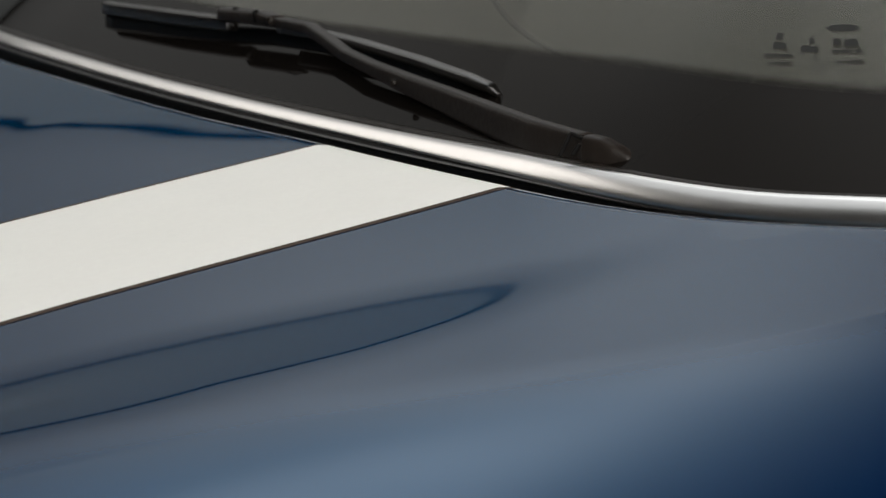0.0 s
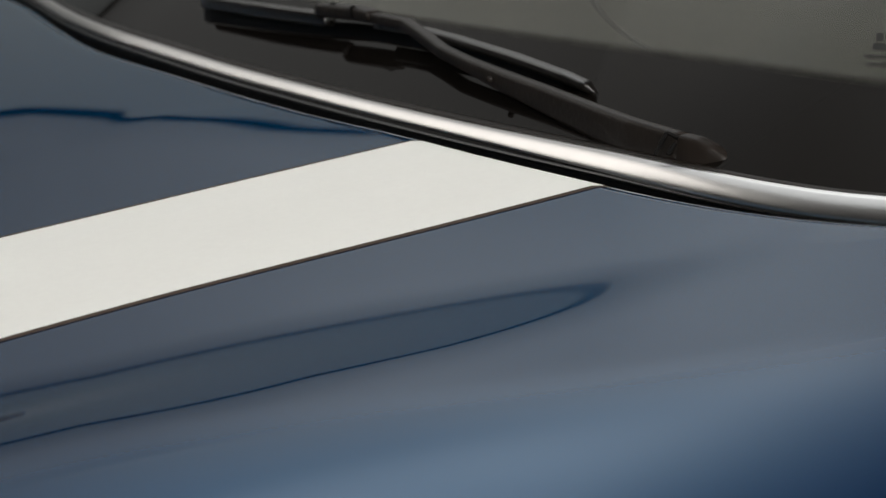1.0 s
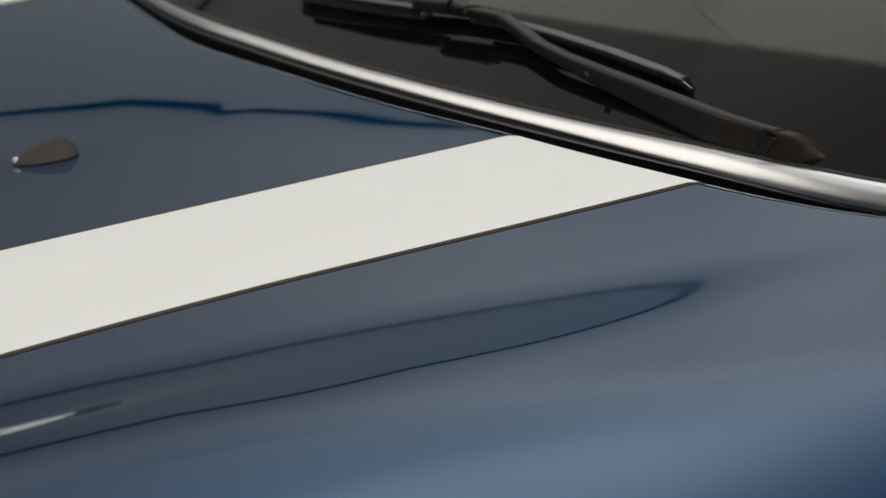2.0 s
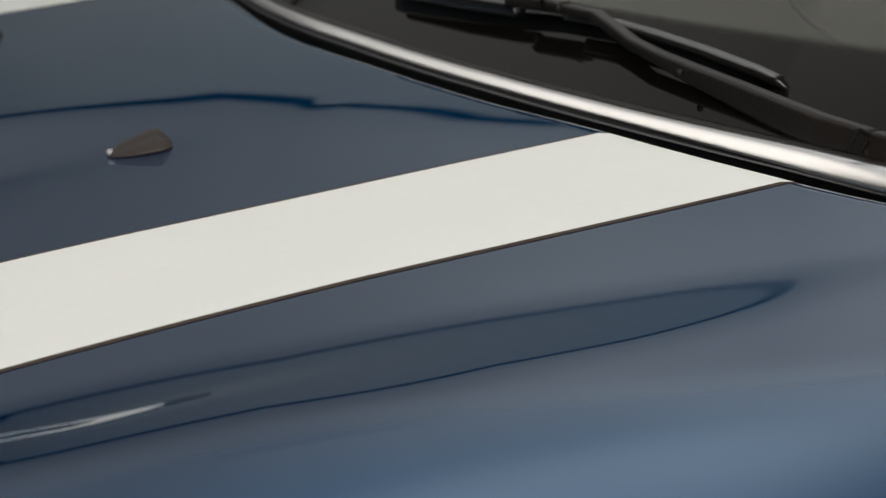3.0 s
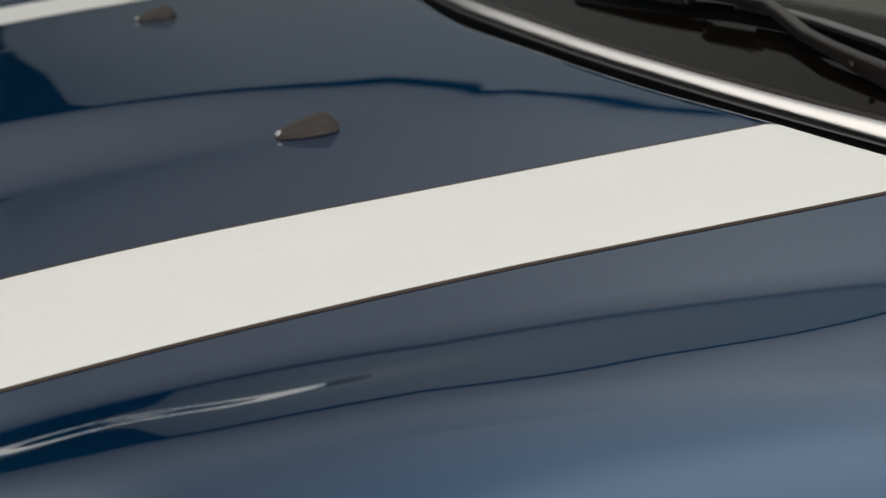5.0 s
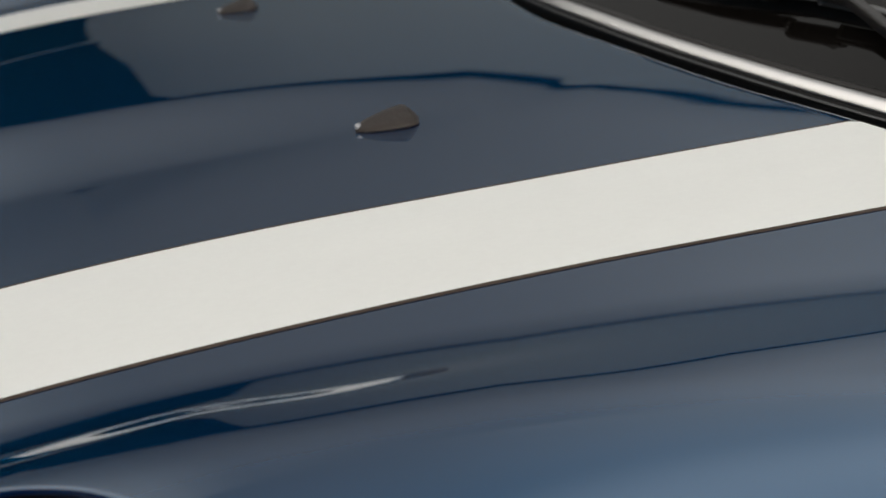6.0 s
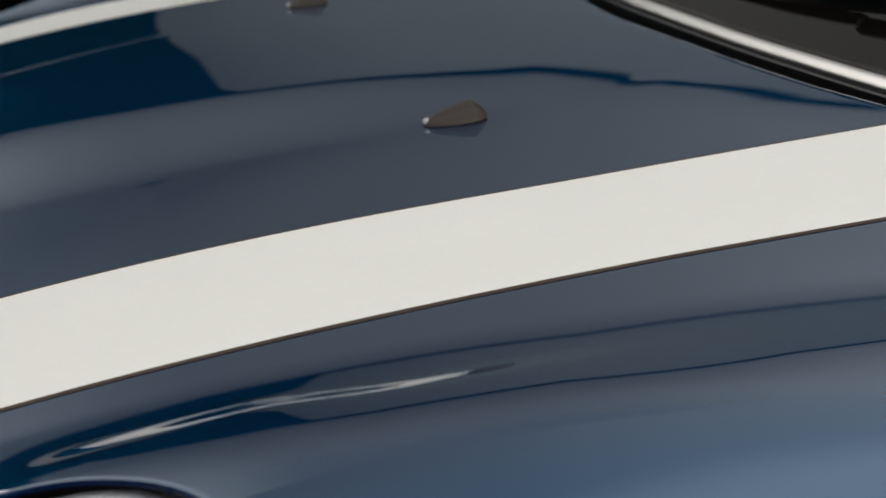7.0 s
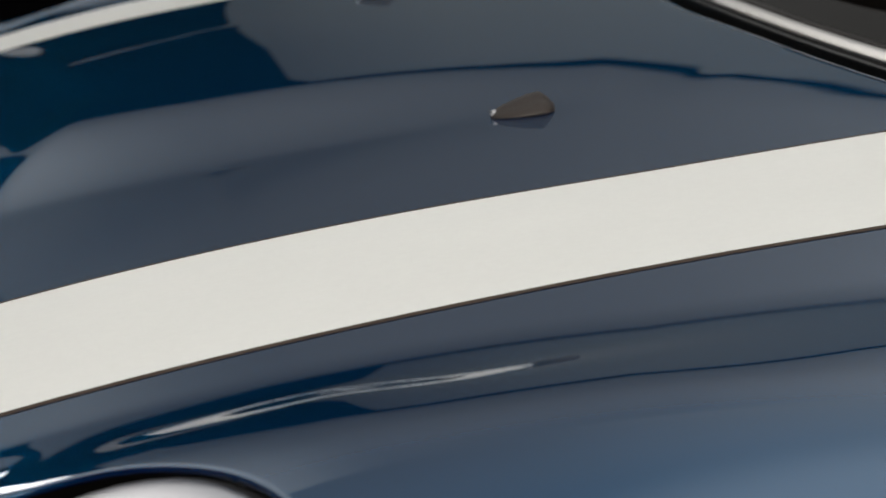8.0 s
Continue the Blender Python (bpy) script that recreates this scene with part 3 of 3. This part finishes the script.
# ---- headlights ----
def headlight(side):
    turn = LAMP_AXIS.to_track_quat("Z", "Y").to_matrix().to_4x4()
    m = Matrix.Translation(LAMP) @ turn
    def ring(r0, prof, n=64):
        return sheet(lambda i, j: (m @ Vector((prof[j][0] * math.cos(2 * math.pi * i / n), prof[j][0] * math.sin(2 * math.pi * i / n), prof[j][1]))) * 1.0, n, len(prof), True, False)
    base = new("headlight")
    base.parent = car

    def rim(i, j):
        """The bonnet's rolled edge round the lamp."""
        r, sink = ((0.1000, -0.00012), (0.0985, -0.00012), (0.0965, -0.00012), (0.0945, -0.00012), (0.0925, -0.00012), (0.0910, -0.0001), (0.0904, 0.0004), (0.0901, 0.0010), (0.0900, 0.0016))[j]
        return on_bonnet(m @ Vector((r * math.cos(2 * math.pi * i / 96), r * math.sin(2 * math.pi * i / 96), 0))) - LAMP_AXIS * sink

    def gasket(i, j):
        p = rim(i, 8)
        q = p - LAMP_AXIS * (0.0002, 0.009, 0.012)[j]
        mid = LAMP + LAMP_AXIS * (q - LAMP).dot(LAMP_AXIS)
        return mid + (q - mid) * (0.998, 0.99, 0.90)[j]

    for name, bm, mat, label in (("lamp_opening", sheet(rim, 96, 9, True, False), PAINT, "rolled blue edge of the opening"), ("gasket", sheet(gasket, 96, 3, True, False), RUBBER, "black rubber gasket")):
        if side > 0:
            bmesh.ops.transform(bm, matrix=Matrix.Diagonal((1, -1, 1, 1)), verts=bm.verts)
        part(name, bm, mat, base, label)
    tagged(base, "round headlight with a chrome ring")
    R = LAMP_R
    for name, prof, mat, label in (
        ("bucket", [(R + 0.0100, -0.010), (R + 0.0100, -0.045), (R - 0.02, -0.052), (0.001, -0.055)], RUBBER, "black recess"),
        ("ring", [(R + 0.0062, -0.02), (R + 0.0062, 0.001), (R + 0.005, 0.005), (R + 0.001, 0.009), (R - 0.006, 0.012), (R - 0.015, 0.013), (R - 0.020, 0.010), (R - 0.021, 0.003)], RING, "brushed pale chrome ring"),
        ("reflector", [(R - 0.020, 0.003), (R - 0.03, -0.02), (0.001, -0.038)], LENS_BACK, "silver reflector"),
        ("lens", [(R - 0.020, 0.011), (R - 0.03, 0.018), (R - 0.06, 0.025), (0.001, 0.027)], GLASS, "clear domed lens")):
        bm = ring(R, prof)
        bmesh.ops.translate(bm, vec=(0.0075, -0.0010, 0.0018), verts=bm.verts)
        if side > 0:
            bmesh.ops.transform(bm, matrix=Matrix.Diagonal((1, -1, 1, 1)), verts=bm.verts)
        part(name, bm, mat, base, label)


headlight(-1)
headlight(1)
